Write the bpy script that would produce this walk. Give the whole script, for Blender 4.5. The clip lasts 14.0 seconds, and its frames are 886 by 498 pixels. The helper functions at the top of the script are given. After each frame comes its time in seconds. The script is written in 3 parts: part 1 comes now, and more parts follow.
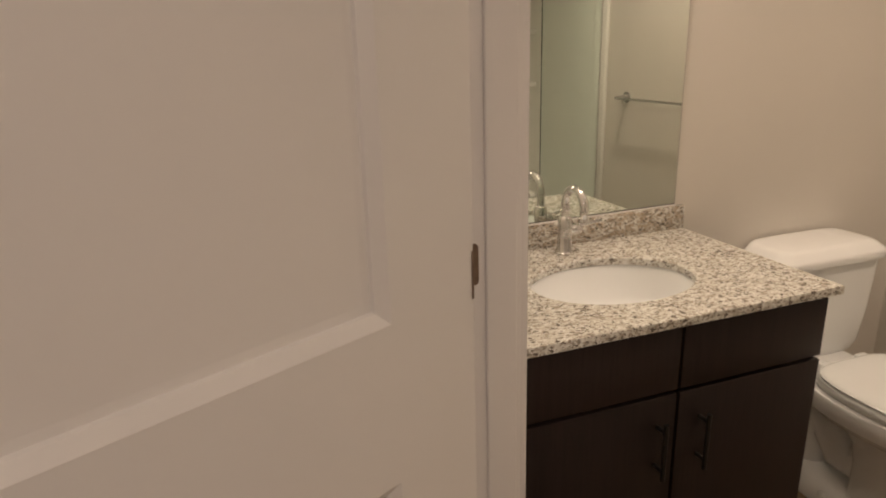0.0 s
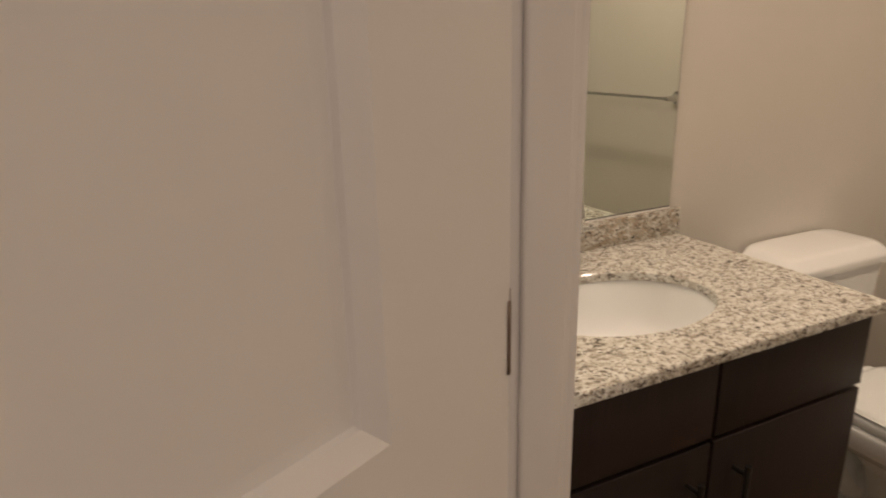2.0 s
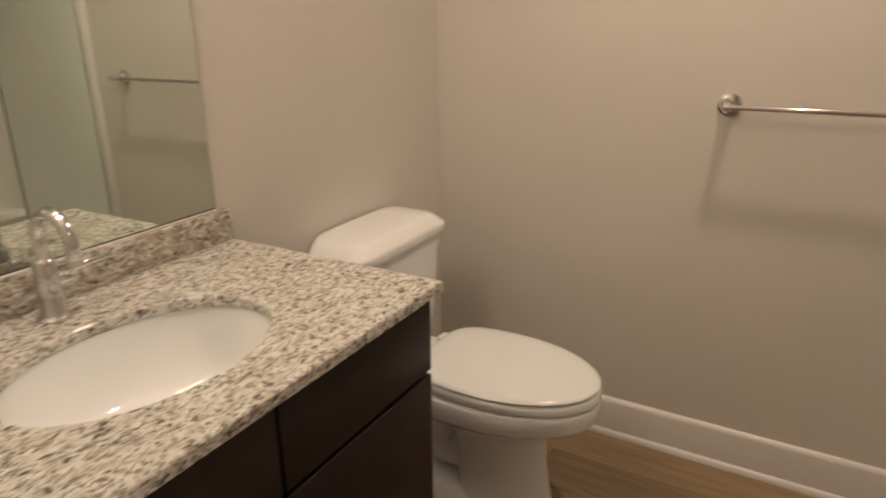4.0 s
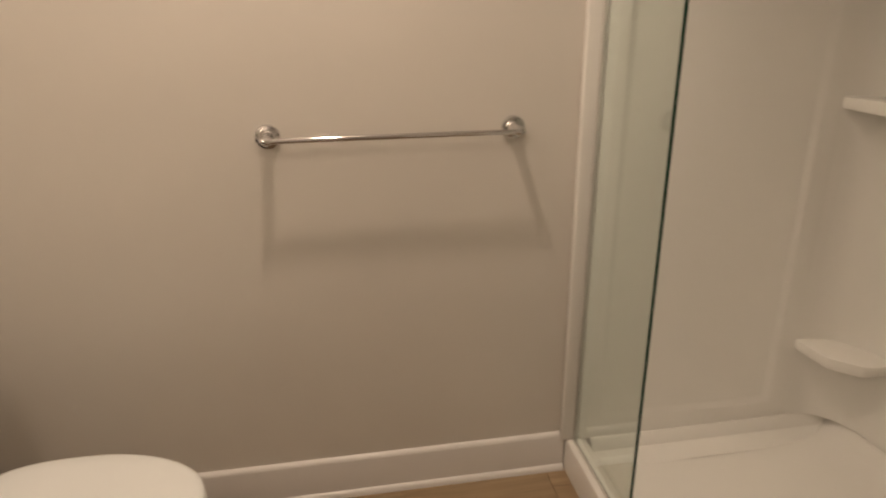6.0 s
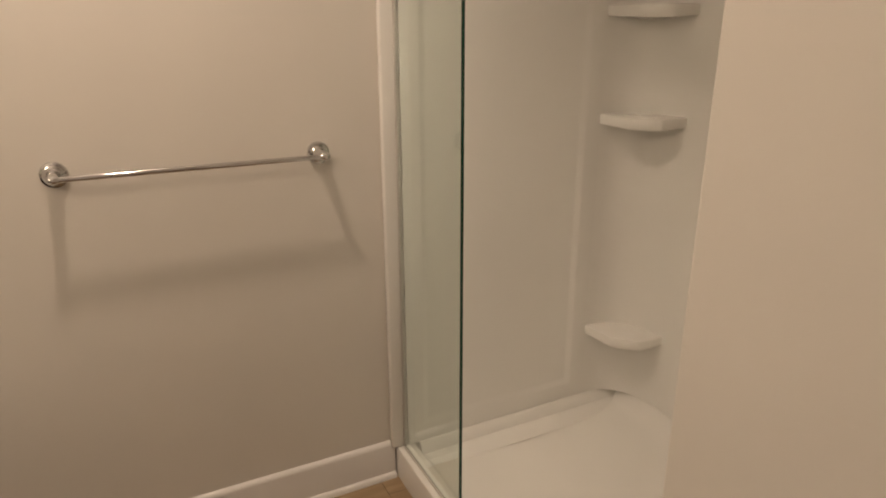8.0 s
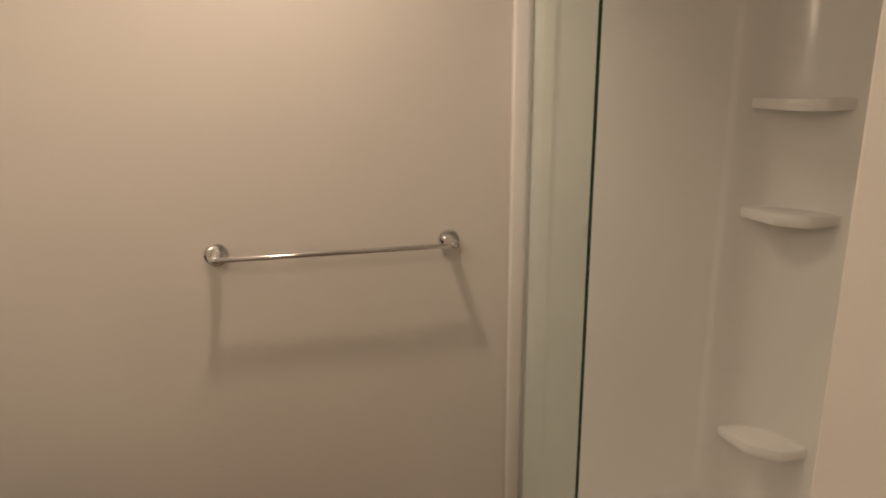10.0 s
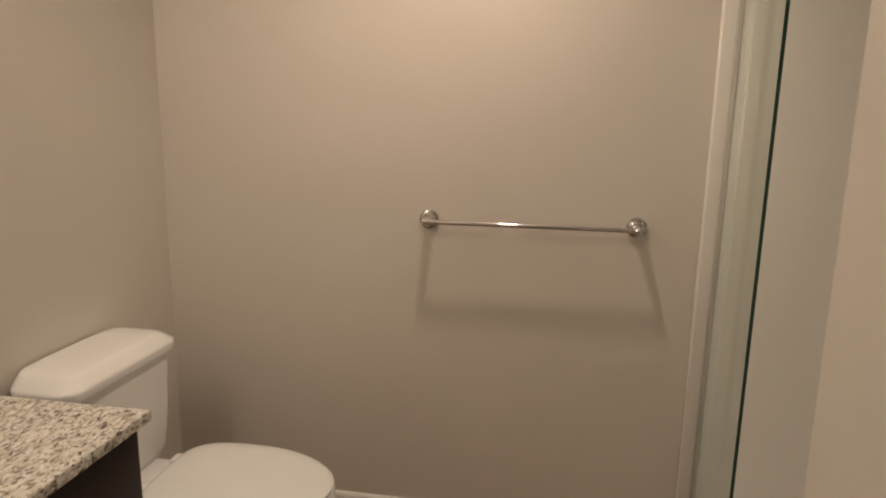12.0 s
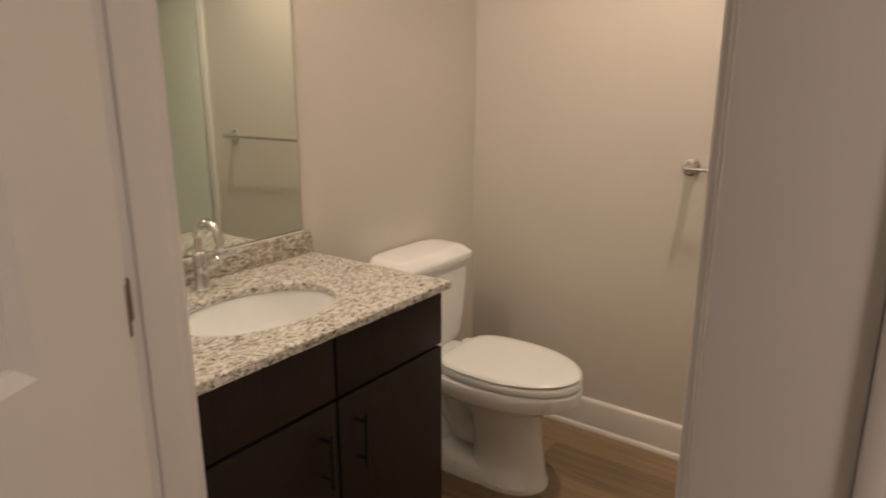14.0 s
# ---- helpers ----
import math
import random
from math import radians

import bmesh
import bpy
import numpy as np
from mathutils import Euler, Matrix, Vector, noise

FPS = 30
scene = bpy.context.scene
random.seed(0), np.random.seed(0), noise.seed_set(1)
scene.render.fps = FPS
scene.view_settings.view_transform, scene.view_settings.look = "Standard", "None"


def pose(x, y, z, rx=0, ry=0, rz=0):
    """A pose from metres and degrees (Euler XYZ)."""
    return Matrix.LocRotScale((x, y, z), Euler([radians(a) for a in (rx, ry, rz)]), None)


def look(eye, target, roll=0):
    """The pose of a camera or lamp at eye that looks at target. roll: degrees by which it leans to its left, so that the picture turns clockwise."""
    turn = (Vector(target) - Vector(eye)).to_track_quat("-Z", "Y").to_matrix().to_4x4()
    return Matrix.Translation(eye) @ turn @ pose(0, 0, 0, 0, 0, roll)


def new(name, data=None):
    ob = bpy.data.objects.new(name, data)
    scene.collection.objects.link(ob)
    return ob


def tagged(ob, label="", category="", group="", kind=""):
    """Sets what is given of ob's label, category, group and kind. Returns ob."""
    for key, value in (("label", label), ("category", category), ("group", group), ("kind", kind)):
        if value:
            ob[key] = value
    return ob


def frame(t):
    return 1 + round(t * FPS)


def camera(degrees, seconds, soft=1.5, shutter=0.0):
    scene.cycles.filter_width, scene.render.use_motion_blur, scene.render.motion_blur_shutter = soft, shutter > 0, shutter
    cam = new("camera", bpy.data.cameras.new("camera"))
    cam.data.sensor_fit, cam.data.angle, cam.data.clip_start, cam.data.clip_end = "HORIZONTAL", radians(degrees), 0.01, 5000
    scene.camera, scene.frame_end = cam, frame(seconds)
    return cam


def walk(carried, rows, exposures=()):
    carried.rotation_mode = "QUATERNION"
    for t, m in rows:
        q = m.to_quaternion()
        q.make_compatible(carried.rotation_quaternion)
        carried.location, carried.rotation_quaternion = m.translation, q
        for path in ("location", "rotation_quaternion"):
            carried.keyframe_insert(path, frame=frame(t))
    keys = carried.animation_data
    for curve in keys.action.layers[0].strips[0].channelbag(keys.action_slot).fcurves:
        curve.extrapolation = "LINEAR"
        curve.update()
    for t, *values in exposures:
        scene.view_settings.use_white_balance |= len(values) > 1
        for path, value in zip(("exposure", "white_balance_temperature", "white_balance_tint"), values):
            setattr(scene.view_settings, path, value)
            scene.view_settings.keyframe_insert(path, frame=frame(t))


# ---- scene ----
cam = camera(68.6, 14.0, soft=1.95, shutter=0.4)
PATH = [
    (0, (-2.265, -1.546, 1.421), (-1.627, 0.252, 0.82), -1.8),
    (0.5, (-2.261, -1.492, 1.383), (-1.664, 0.326, 0.804), -1.6),
    (1, (-2.247, -1.322, 1.372), (-1.677, 0.506, 0.793), -1.9),
    (1.5, (-2.221, -1.214, 1.375), (-1.59, 0.585, 0.772), -1.1),
    (2, (-2.217, -1.226, 1.363), (-1.402, 0.480, 0.764), -1.4),
    (2.5, (-2.207, -1.221, 1.351), (-1.179, 0.383, 0.741), -1.3),
    (3, (-2.138, -1.202, 1.341), (-0.88, 0.218, 0.708), -1.4),
    (3.5, (-2.06, -1.14, 1.331), (-0.56, 0.015, 0.685), -0.8),
    (4, (-1.922, -1.117, 1.325), (-0.282, -0.174, 0.667), -0.5),
    (4.2, (-1.874, -1.095, 1.322), (-0.168, -0.273, 0.669), -0.4),
    (6.3, (-1.658, -1.060, 1.411), (0.160, -1.540, 0.722), -0.6),
    (6.5, (-1.663, -1.059, 1.406), (0.125, -1.641, 0.724), -0.6),
    (7, (-1.676, -1.051, 1.425), (0.024, -1.84, 0.728), -0.5),
    (7.2, (-1.687, -1.048, 1.422), (-0.010, -1.893, 0.740), -0.6),
    (9.3, (-1.772, -1.044, 1.500), (0.026, -1.749, 0.985), -0.6),
    (9.5, (-1.762, -1.044, 1.52), (0.063, -1.681, 1.008), -0.5),
    (10, (-1.744, -1.061, 1.527), (0.135, -1.552, 1.052), -0.3),
    (10.5, (-1.745, -1.114, 1.531), (0.181, -1.37, 1.058), -0.4),
    (11, (-1.81, -1.185, 1.466), (0.148, -1.214, 1.062), 0.3),
    (11.5, (-1.886, -1.222, 1.408), (0.074, -1.011, 1.055), 0.8),
    (12, (-1.983, -1.287, 1.419), (-0.049, -0.957, 1.027), 1.0),
    (12.5, (-2.102, -1.394, 1.43), (-0.216, -0.905, 0.998), 0.8),
    (13, (-2.222, -1.446, 1.418), (-0.386, -0.801, 0.958), 0.1),
    (13.5, (-2.281, -1.539, 1.393), (-0.581, -0.608, 0.922), -0.1),
    (14, (-2.329, -1.542, 1.397), (-0.768, -0.396, 0.9), 0.0),
]
EXPO = [(0.0, 0.08), (1.0, 0.0), (4.2, 0.0), (6.3, 0.07), (7.2, 0.09), (9.5, -0.04), (11.0, -0.23), (12.5, -0.23), (14.0, 0.0)]
walk(cam, [(t, look(eye, target, roll)) for t, eye, target, roll in PATH], EXPO)

# ---- plan, in metres: north wall y = 0, east wall x = 0 ----
X_IN, X_OUT = -1.884, -1.977        # west wall, inner and outer face
Y_HINGE, Y_STRIKE = -0.790, -1.458  # doorway between the jambs
Y_STUB = -1.575                     # short south wall beside the shower
X_STUB = -1.267                     # its end, where the shower begins
Y_SHOW = -1.731                     # front of the shower curb
Y_BACK = -2.690                     # wall behind the shower
H = 2.62                            # ceiling
H_DOOR = 2.05
HALL_W, HALL_S, HALL_N = -4.3, -3.4, 1.0
CT = 0.873                           # countertop

# ---- world and lights ----
world = bpy.data.worlds.new("world")
scene.world = world
world.use_nodes = True
world.node_tree.nodes["Background"].inputs[0].default_value = (0.02, 0.018, 0.016, 1)
world.node_tree.nodes["Background"].inputs[1].default_value = 0.2

WARM = (1.0, 0.765, 0.58)


def lamp(name, kind, where, energy, size, color=WARM):
    data = bpy.data.lights.new(name, kind)
    data.energy, data.color = energy, color
    if kind == "AREA":
        data.shape, data.size = "DISK", size
    else:
        data.shadow_soft_size = size
    ob = new(name, data)
    ob.location = where
    return ob


BULBS = [(-1.62, -0.19, 2.04), (-1.44, -0.19, 2.04), (-1.26, -0.19, 2.04)]
for spot in BULBS:
    lamp("bulb_light", "POINT", spot, 4.9, 0.045, (1.0, 0.77, 0.595))
down = lamp("downlight", "SPOT", (-0.40, -1.05, H - 0.025), 57.5, 0.048)
down.data.spot_size, down.data.spot_blend = radians(126), 1.0
lamp("hall_light", "AREA", (-2.58, -2.62, H - 0.07), 14.2, 0.30, (1.0, 0.795, 0.69))


# ---- materials ----
def mat(name, color=(0.8, 0.8, 0.8), rough=0.5, metal=0.0, spec=0.5, **extra):
    m = bpy.data.materials.new(name)
    m.use_nodes = True
    b = m.node_tree.nodes["Principled BSDF"]
    b.inputs["Base Color"].default_value = (*color, 1)
    b.inputs["Roughness"].default_value = rough
    b.inputs["Metallic"].default_value = metal
    b.inputs["Specular IOR Level"].default_value = spec
    for key, value in extra.items():
        b.inputs[key.replace("_", " ")].default_value = value
    return m


def nodes(m):
    return m.node_tree.nodes, m.node_tree.links, m.node_tree.nodes["Principled BSDF"]


def add(m, kind, **props):
    n = m.node_tree.nodes.new(kind)
    for key, value in props.items():
        n.inputs[key.replace("_", " ")].default_value = value
    return n


def ramp(m, stops, constant=False):
    r = m.node_tree.nodes.new("ShaderNodeValToRGB")
    if constant:
        r.color_ramp.interpolation = "CONSTANT"
    els = r.color_ramp.elements
    while len(els) < len(stops):
        els.new(0.5)
    for e, (p, c) in zip(els, stops):
        e.position, e.color = p, (*c, 1)
    return r


def mottled(m, color, amount, scale, bump=0.0, bump_scale=400.0, rough=None, detail=6.0):
    """Colour that varies by amount at a large scale and a fine one, with fine relief."""
    n, l, b = nodes(m)
    co = n.new("ShaderNodeTexCoord")
    big = add(m, "ShaderNodeTexNoise", Scale=scale, Detail=detail)
    l.new(co.outputs["Object"], big.inputs["Vector"])
    lo = tuple(c * (1 - amount) for c in color)
    hi = tuple(min(1, c * (1 + amount)) for c in color)
    r = ramp(m, [(0.3, lo), (0.7, hi)])
    l.new(big.outputs["Fac"], r.inputs["Fac"])
    l.new(r.outputs["Color"], b.inputs["Base Color"])
    if rough:
        rr = add(m, "ShaderNodeMapRange", To_Min=rough[0], To_Max=rough[1])
        l.new(big.outputs["Fac"], rr.inputs["Value"])
        l.new(rr.outputs["Result"], b.inputs["Roughness"])
    if bump:
        fine = add(m, "ShaderNodeTexNoise", Scale=bump_scale, Detail=3.0)
        l.new(co.outputs["Object"], fine.inputs["Vector"])
        bp = add(m, "ShaderNodeBump", Strength=bump, Distance=0.001)
        l.new(fine.outputs["Fac"], bp.inputs["Height"])
        l.new(bp.outputs["Normal"], b.inputs["Normal"])
    return m


WALL = mottled(mat("wall_paint", rough=0.55, spec=0.35), (0.686, 0.657, 0.605), 0.02, 2.2, 0.22, 260)
CEIL = mottled(mat("ceiling_paint", rough=0.8, spec=0.2), (0.78, 0.77, 0.75), 0.02, 3, 0.3, 200)
TRIM = mottled(mat("trim_paint", rough=0.32, spec=0.5), (0.75, 0.735, 0.715), 0.02, 4, 0.05, 160)
DOORP = mottled(mat("door_paint", rough=0.36, spec=0.5), (0.778, 0.768, 0.748), 0.015, 3, 0.10, 120)
ACRYL = mottled(mat("shower_acrylic", rough=0.16, spec=0.5), (0.795, 0.785, 0.75), 0.012, 2.0, 0.03, 30, (0.12, 0.22))
PORC = mottled(mat("porcelain", rough=0.07, spec=0.6), (0.885, 0.905, 0.905), 0.008, 6, 0, rough=(0.05, 0.10))
SEATP = mottled(mat("seat_plastic", rough=0.16, spec=0.5), (0.835, 0.865, 0.86), 0.008, 8, 0, rough=(0.12, 0.2))
CHROME = mottled(mat("chrome", rough=0.06, metal=1.0), (0.67, 0.665, 0.665), 0.02, 20, 0, rough=(0.04, 0.10))
NICKEL = mottled(mat("satin_nickel", rough=0.25, metal=1.0), (0.66, 0.62, 0.57), 0.05, 40, 0, rough=(0.2, 0.32))
HINGEM = mottled(mat("hinge_metal", rough=0.42, metal=0.8), (0.22, 0.165, 0.125), 0.15, 60, 0.1, 300)
BLACK = mottled(mat("black_metal", rough=0.38, metal=0.4), (0.018, 0.016, 0.015), 0.2, 40, 0.05, 400)
MIRROR = mat("mirror_silver", (0.80, 0.86, 0.80), 0.012, 1.0)
BULBM = mat("bulb_glass", (1, 0.95, 0.85), 0.4)
BULBM.node_tree.nodes["Principled BSDF"].inputs["Emission Color"].default_value = (*WARM, 1)
BULBM.node_tree.nodes["Principled BSDF"].inputs["Emission Strength"].default_value = 6.0


def make_glass(name, tint, rough=0.0):
    m = mat(name, tint, rough, 0.0, 0.5, IOR=1.5)
    nodes(m)[2].inputs["Transmission Weight"].default_value = 1.0
    return m


GLASS = make_glass("clear_glass", (0.845, 0.91, 0.87))
GREY = mottled(mat("grey_seal", rough=0.4), (0.50, 0.485, 0.45), 0.06, 30, 0.05, 200)
EDGEG = mat("glass_edge", (0.012, 0.055, 0.035), 0.12, 0.0, 0.6)


def make_granite(name, flecks):
    m = mat(name, rough=0.14, spec=0.5)
    n, l, b = nodes(m)
    co = n.new("ShaderNodeTexCoord")
    warp = add(m, "ShaderNodeTexNoise", Scale=90.0, Detail=3.0)
    l.new(co.outputs["Object"], warp.inputs["Vector"])
    push = n.new("ShaderNodeVectorMath")
    push.operation = "MULTIPLY_ADD"
    push.inputs[1].default_value = (0.010, 0.010, 0.010)
    l.new(warp.outputs["Color"], push.inputs[0])
    l.new(co.outputs["Object"], push.inputs[2])
    lay = n.new("ShaderNodeVectorMath")
    lay.operation = "MULTIPLY"
    lay.inputs[1].default_value = (0.78, 1.12, 1.12)
    l.new(push.outputs["Vector"], lay.inputs[0])
    base = add(m, "ShaderNodeTexNoise", Scale=48.0, Detail=4.0)
    l.new(co.outputs["Object"], base.inputs["Vector"])
    r0 = ramp(m, [(0.30, (0.50, 0.475, 0.415)), (0.46, (0.655, 0.65, 0.60)), (0.68, (0.77, 0.775, 0.74))])
    l.new(base.outputs["Fac"], r0.inputs["Fac"])
    last = r0.outputs["Color"]
    for scale, cut, dark in flecks:
        v = add(m, "ShaderNodeTexVoronoi", Scale=float(scale))
        l.new(lay.outputs["Vector"], v.inputs["Vector"])
        pick = n.new("ShaderNodeSeparateColor")
        l.new(v.outputs["Color"], pick.inputs[0])
        edge = ramp(m, [(cut - 0.015, (0, 0, 0)), (cut + 0.015, (1, 1, 1))])
        l.new(pick.outputs[0], edge.inputs["Fac"])
        mix = n.new("ShaderNodeMix")
        mix.data_type = "RGBA"
        mix.inputs[7].default_value = (*dark, 1)
        l.new(edge.outputs["Color"], mix.inputs[0])
        l.new(last, mix.inputs[6])
        last = mix.outputs[2]
    l.new(last, b.inputs["Base Color"])
    return m


FLECKS = ((140, 0.86, (0.33, 0.295, 0.245)), (195, 0.84, (0.43, 0.395, 0.34)), (250, 0.88, (0.16, 0.14, 0.12)), (145, 0.945, (0.14, 0.122, 0.105)), (340, 0.88, (0.47, 0.43, 0.37)))
GRANITE = make_granite("granite", FLECKS)
# strip behind: larger brown flecks, with its upright face's shade put into the colour
GRANITE_SHADED = make_granite("granite_shaded", ((85, 0.80, (0.36, 0.29, 0.215)), (110, 0.70, (0.48, 0.415, 0.33))) + FLECKS)


def make_wood(name, dark, light, along, stretch, rough, random_shift=True, bump=0.15, spec=0.45):
    """Grain along one axis of the object: 0 x, 1 y, 2 z."""
    m = mat(name, light, 0.4, 0, spec)
    n, l, b = nodes(m)
    co = n.new("ShaderNodeTexCoord")
    mp = n.new("ShaderNodeMapping")
    sc = [stretch] * 3
    sc[along] = stretch * 0.06
    mp.inputs["Scale"].default_value = sc
    if random_shift:
        info = n.new("ShaderNodeObjectInfo")
        mul = n.new("ShaderNodeVectorMath")
        mul.operation = "MULTIPLY"
        mul.inputs[1].default_value = (37.0, 53.0, 11.0)
        l.new(info.outputs["Random"], mul.inputs[0])
        l.new(mul.outputs["Vector"], mp.inputs["Location"])
    l.new(co.outputs["Object"], mp.inputs["Vector"])
    g = add(m, "ShaderNodeTexNoise", Scale=1.0, Detail=8.0, Roughness=0.62, Distortion=0.6)
    l.new(mp.outputs["Vector"], g.inputs["Vector"])
    mid = tuple((a + c) / 2 for a, c in zip(dark, light))
    r = ramp(m, [(0.28, dark), (0.5, mid), (0.72, light)])
    l.new(g.outputs["Fac"], r.inputs["Fac"])
    out = r.outputs["Color"]
    if random_shift:
        hv = n.new("ShaderNodeHueSaturation")
        vr = add(m, "ShaderNodeMapRange", To_Min=0.78, To_Max=1.18)
        l.new(info.outputs["Random"], vr.inputs["Value"])
        l.new(vr.outputs["Result"], hv.inputs["Value"])
        l.new(out, hv.inputs["Color"])
        out = hv.outputs["Color"]
    l.new(out, b.inputs["Base Color"])
    rr = add(m, "ShaderNodeMapRange", To_Min=rough[0], To_Max=rough[1])
    l.new(g.outputs["Fac"], rr.inputs["Value"])
    l.new(rr.outputs["Result"], b.inputs["Roughness"])
    bp = add(m, "ShaderNodeBump", Strength=bump, Distance=0.001)
    l.new(g.outputs["Fac"], bp.inputs["Height"])
    l.new(bp.outputs["Normal"], b.inputs["Normal"])
    return m


PLANK = make_wood("oak_plank", (0.20, 0.138, 0.078), (0.35, 0.255, 0.155), 1, 42.0, (0.35, 0.55))
ESPRESSO = make_wood("espresso_wood", (0.012, 0.0075, 0.007), (0.026, 0.016, 0.014), 2, 90.0, (0.38, 0.55), True, 0.12, 0.25)
SUBFLOOR = mottled(mat("subfloor", rough=0.8), (0.10, 0.07, 0.05), 0.2, 8)


# ---- mesh helpers ----
def box(bm, x0, x1, y0, y1, z0, z1, bevel=0.0, seg=2):
    vs = [bm.verts.new((x, y, z)) for x in (x0, x1) for y in (y0, y1) for z in (z0, z1)]
    fs = []
    for f in ((0, 1, 3, 2), (4, 6, 7, 5), (0, 4, 5, 1), (2, 3, 7, 6), (0, 2, 6, 4), (1, 5, 7, 3)):
        fs.append(bm.faces.new([vs[i] for i in f]))
    if bevel:
        es = {e for f in fs for e in f.edges}
        bmesh.ops.bevel(bm, geom=list(es), offset=bevel, segments=seg, profile=0.5, affect="EDGES")
    return bm


def to_mesh(name, bm, material, smooth=False):
    bmesh.ops.recalc_face_normals(bm, faces=bm.faces)
    me = bpy.data.meshes.new(name)
    bm.to_mesh(me)
    bm.free()
    me.materials.append(material)
    if smooth:
        me.polygons.foreach_set("use_smooth", [True] * len(me.polygons))
        me.set_sharp_from_angle(angle=radians(38))
    return me


def part(name, bm, material, parent=None, label="", smooth=True):
    ob = new(name, to_mesh(name, bm, material, smooth))
    if parent:
        ob.parent = parent
        ob.matrix_parent_inverse = parent.matrix_basis.inverted()
    if label:
        ob["label"] = label
    return ob


def thing(name, label, category, where=(0, 0, 0), group=""):
    ob = new(name)
    ob.empty_display_size = 0.05
    ob.matrix_basis = Matrix.Translation(where)
    return tagged(ob, label, category, group)


def slab(name, x0, x1, y0, y1, z0, z1, material, label, bevel=0.0, category="wall"):
    ob = part(name, box(bmesh.new(), x0, x1, y0, y1, z0, z1, bevel), material, smooth=False)
    return tagged(ob, label, category, kind="structure")


def loft(bm, rings, cap0=True, cap1=True):
    """Skin through closed rings of equal count."""
    vr = [[bm.verts.new(p) for p in ring] for ring in rings]
    n = len(vr[0])
    for a, b in zip(vr, vr[1:]):
        for i in range(n):
            bm.faces.new((a[i], a[(i + 1) % n], b[(i + 1) % n], b[i]))
    if cap0:
        bm.faces.new(vr[0][::-1])
    if cap1:
        bm.faces.new(vr[-1])
    return bm


def oval(cx, cy, z, a, b, power=2.0, n=40):
    pts = []
    for i in range(n):
        t = 2 * math.pi * i / n
        c, s = math.cos(t), math.sin(t)
        pts.append((cx + a * math.copysign(abs(c) ** (2 / power), c), cy + b * math.copysign(abs(s) ** (2 / power), s), z))
    return pts


def egg(cx, y0, y1, z, half, n=44, back=0.55):
    """A toilet outline from y0 (back) to y1 (front tip): squarer at the back, a long oval at the front."""
    ym = y0 + (y1 - y0) * 0.42
    pts = []
    for i in range(n):
        t = 2 * math.pi * i / n
        c, s = math.cos(t), math.sin(t)
        if s <= 0:
            pts.append((cx + half * c, ym + (y1 - ym) * -s, z))
        else:
            pts.append((cx + half * math.copysign(abs(c) ** back, c), ym + (y0 - ym) * abs(s) ** 0.7, z))
    return pts


def lathe(bm, profile, origin=(0, 0, 0), axis="z", n=24):
    """Turn (radius, height) pairs round an axis through origin."""
    ox, oy, oz = origin
    rings = []
    for r, h in profile:
        ring = []
        for i in range(n):
            c, s = r * math.cos(2 * math.pi * i / n), r * math.sin(2 * math.pi * i / n)
            ring.append({"z": (ox + c, oy + s, oz + h), "x": (ox + h, oy + c, oz + s), "y": (ox + c, oy + h, oz + s)}[axis])
        rings.append(ring)
    return loft(bm, rings)


def tube(bm, path, radius, n=14):
    pts = [Vector(p) for p in path]
    rings = []
    ref = Vector((0.31, 0.17, 0.93))
    for i, p in enumerate(pts):
        d = (pts[min(i + 1, len(pts) - 1)] - pts[max(i - 1, 0)]).normalized()
        u = (ref - d * ref.dot(d)).normalized()
        v = d.cross(u)
        ref = u
        r = radius[i] if isinstance(radius, (list, tuple)) else radius
        rings.append([tuple(p + r * (math.cos(2 * math.pi * k / n) * u + math.sin(2 * math.pi * k / n) * v)) for k in range(n)])
    return loft(bm, rings)


# ---- structure ----
T = 0.11
slab("wall_north", X_OUT, T, 0.0, T, 0.0, H, WALL, "plain warm beige painted bathroom wall behind the mirror")
slab("wall_east", 0.0, T, Y_BACK - T, 0.0, 0.0, H, WALL, "plain warm beige painted wall with a towel bar")
slab("wall_stub", X_OUT, X_STUB, Y_BACK - T, Y_STUB, 0.0, H, WALL, "beige painted wall block beside the shower", 0.004)
slab("wall_south", X_STUB, 0.0, Y_BACK - T, Y_BACK, 0.0, H, WALL, "beige painted wall behind the shower")
JT = 0.018
YL, YR = Y_HINGE + JT, Y_STRIKE - JT
slab("wall_west", X_OUT, X_IN, YL, 0.0, 0.0, H, WALL, "beige painted wall with the doorway, hinge side")
slab("wall_west_strike", X_OUT, X_IN, Y_STUB, YR, 0.0, H, WALL, "beige painted wall with the doorway, latch side")
slab("wall_west_head", X_OUT, X_IN, YR, YL, H_DOOR + JT, H, WALL, "beige painted wall above the doorway")
slab("wall_hall_north", HALL_W, X_OUT, HALL_N, HALL_N + T, 0, H, WALL, "plain beige painted wall of the outer room")
slab("wall_hall_south", HALL_W, X_OUT, HALL_S - T, HALL_S, 0, H, WALL, "plain beige painted wall of the outer room")
slab("wall_hall_west", HALL_W - T, HALL_W, HALL_S - T, HALL_N + T, 0, H, WALL, "plain beige painted wall of the outer room")
slab("wall_hall_east", X_OUT, X_IN, T, HALL_N + T, 0, H, WALL, "plain beige painted wall of the outer room")
slab("wall_hall_corner", X_OUT, X_IN, HALL_S - T, Y_BACK - T, 0, H, WALL, "plain beige painted wall of the outer room")
slab("ceiling", HALL_W - T, T, HALL_S - T, HALL_N + T, H, H + 0.1, CEIL, "flat white painted ceiling", category="ceiling")

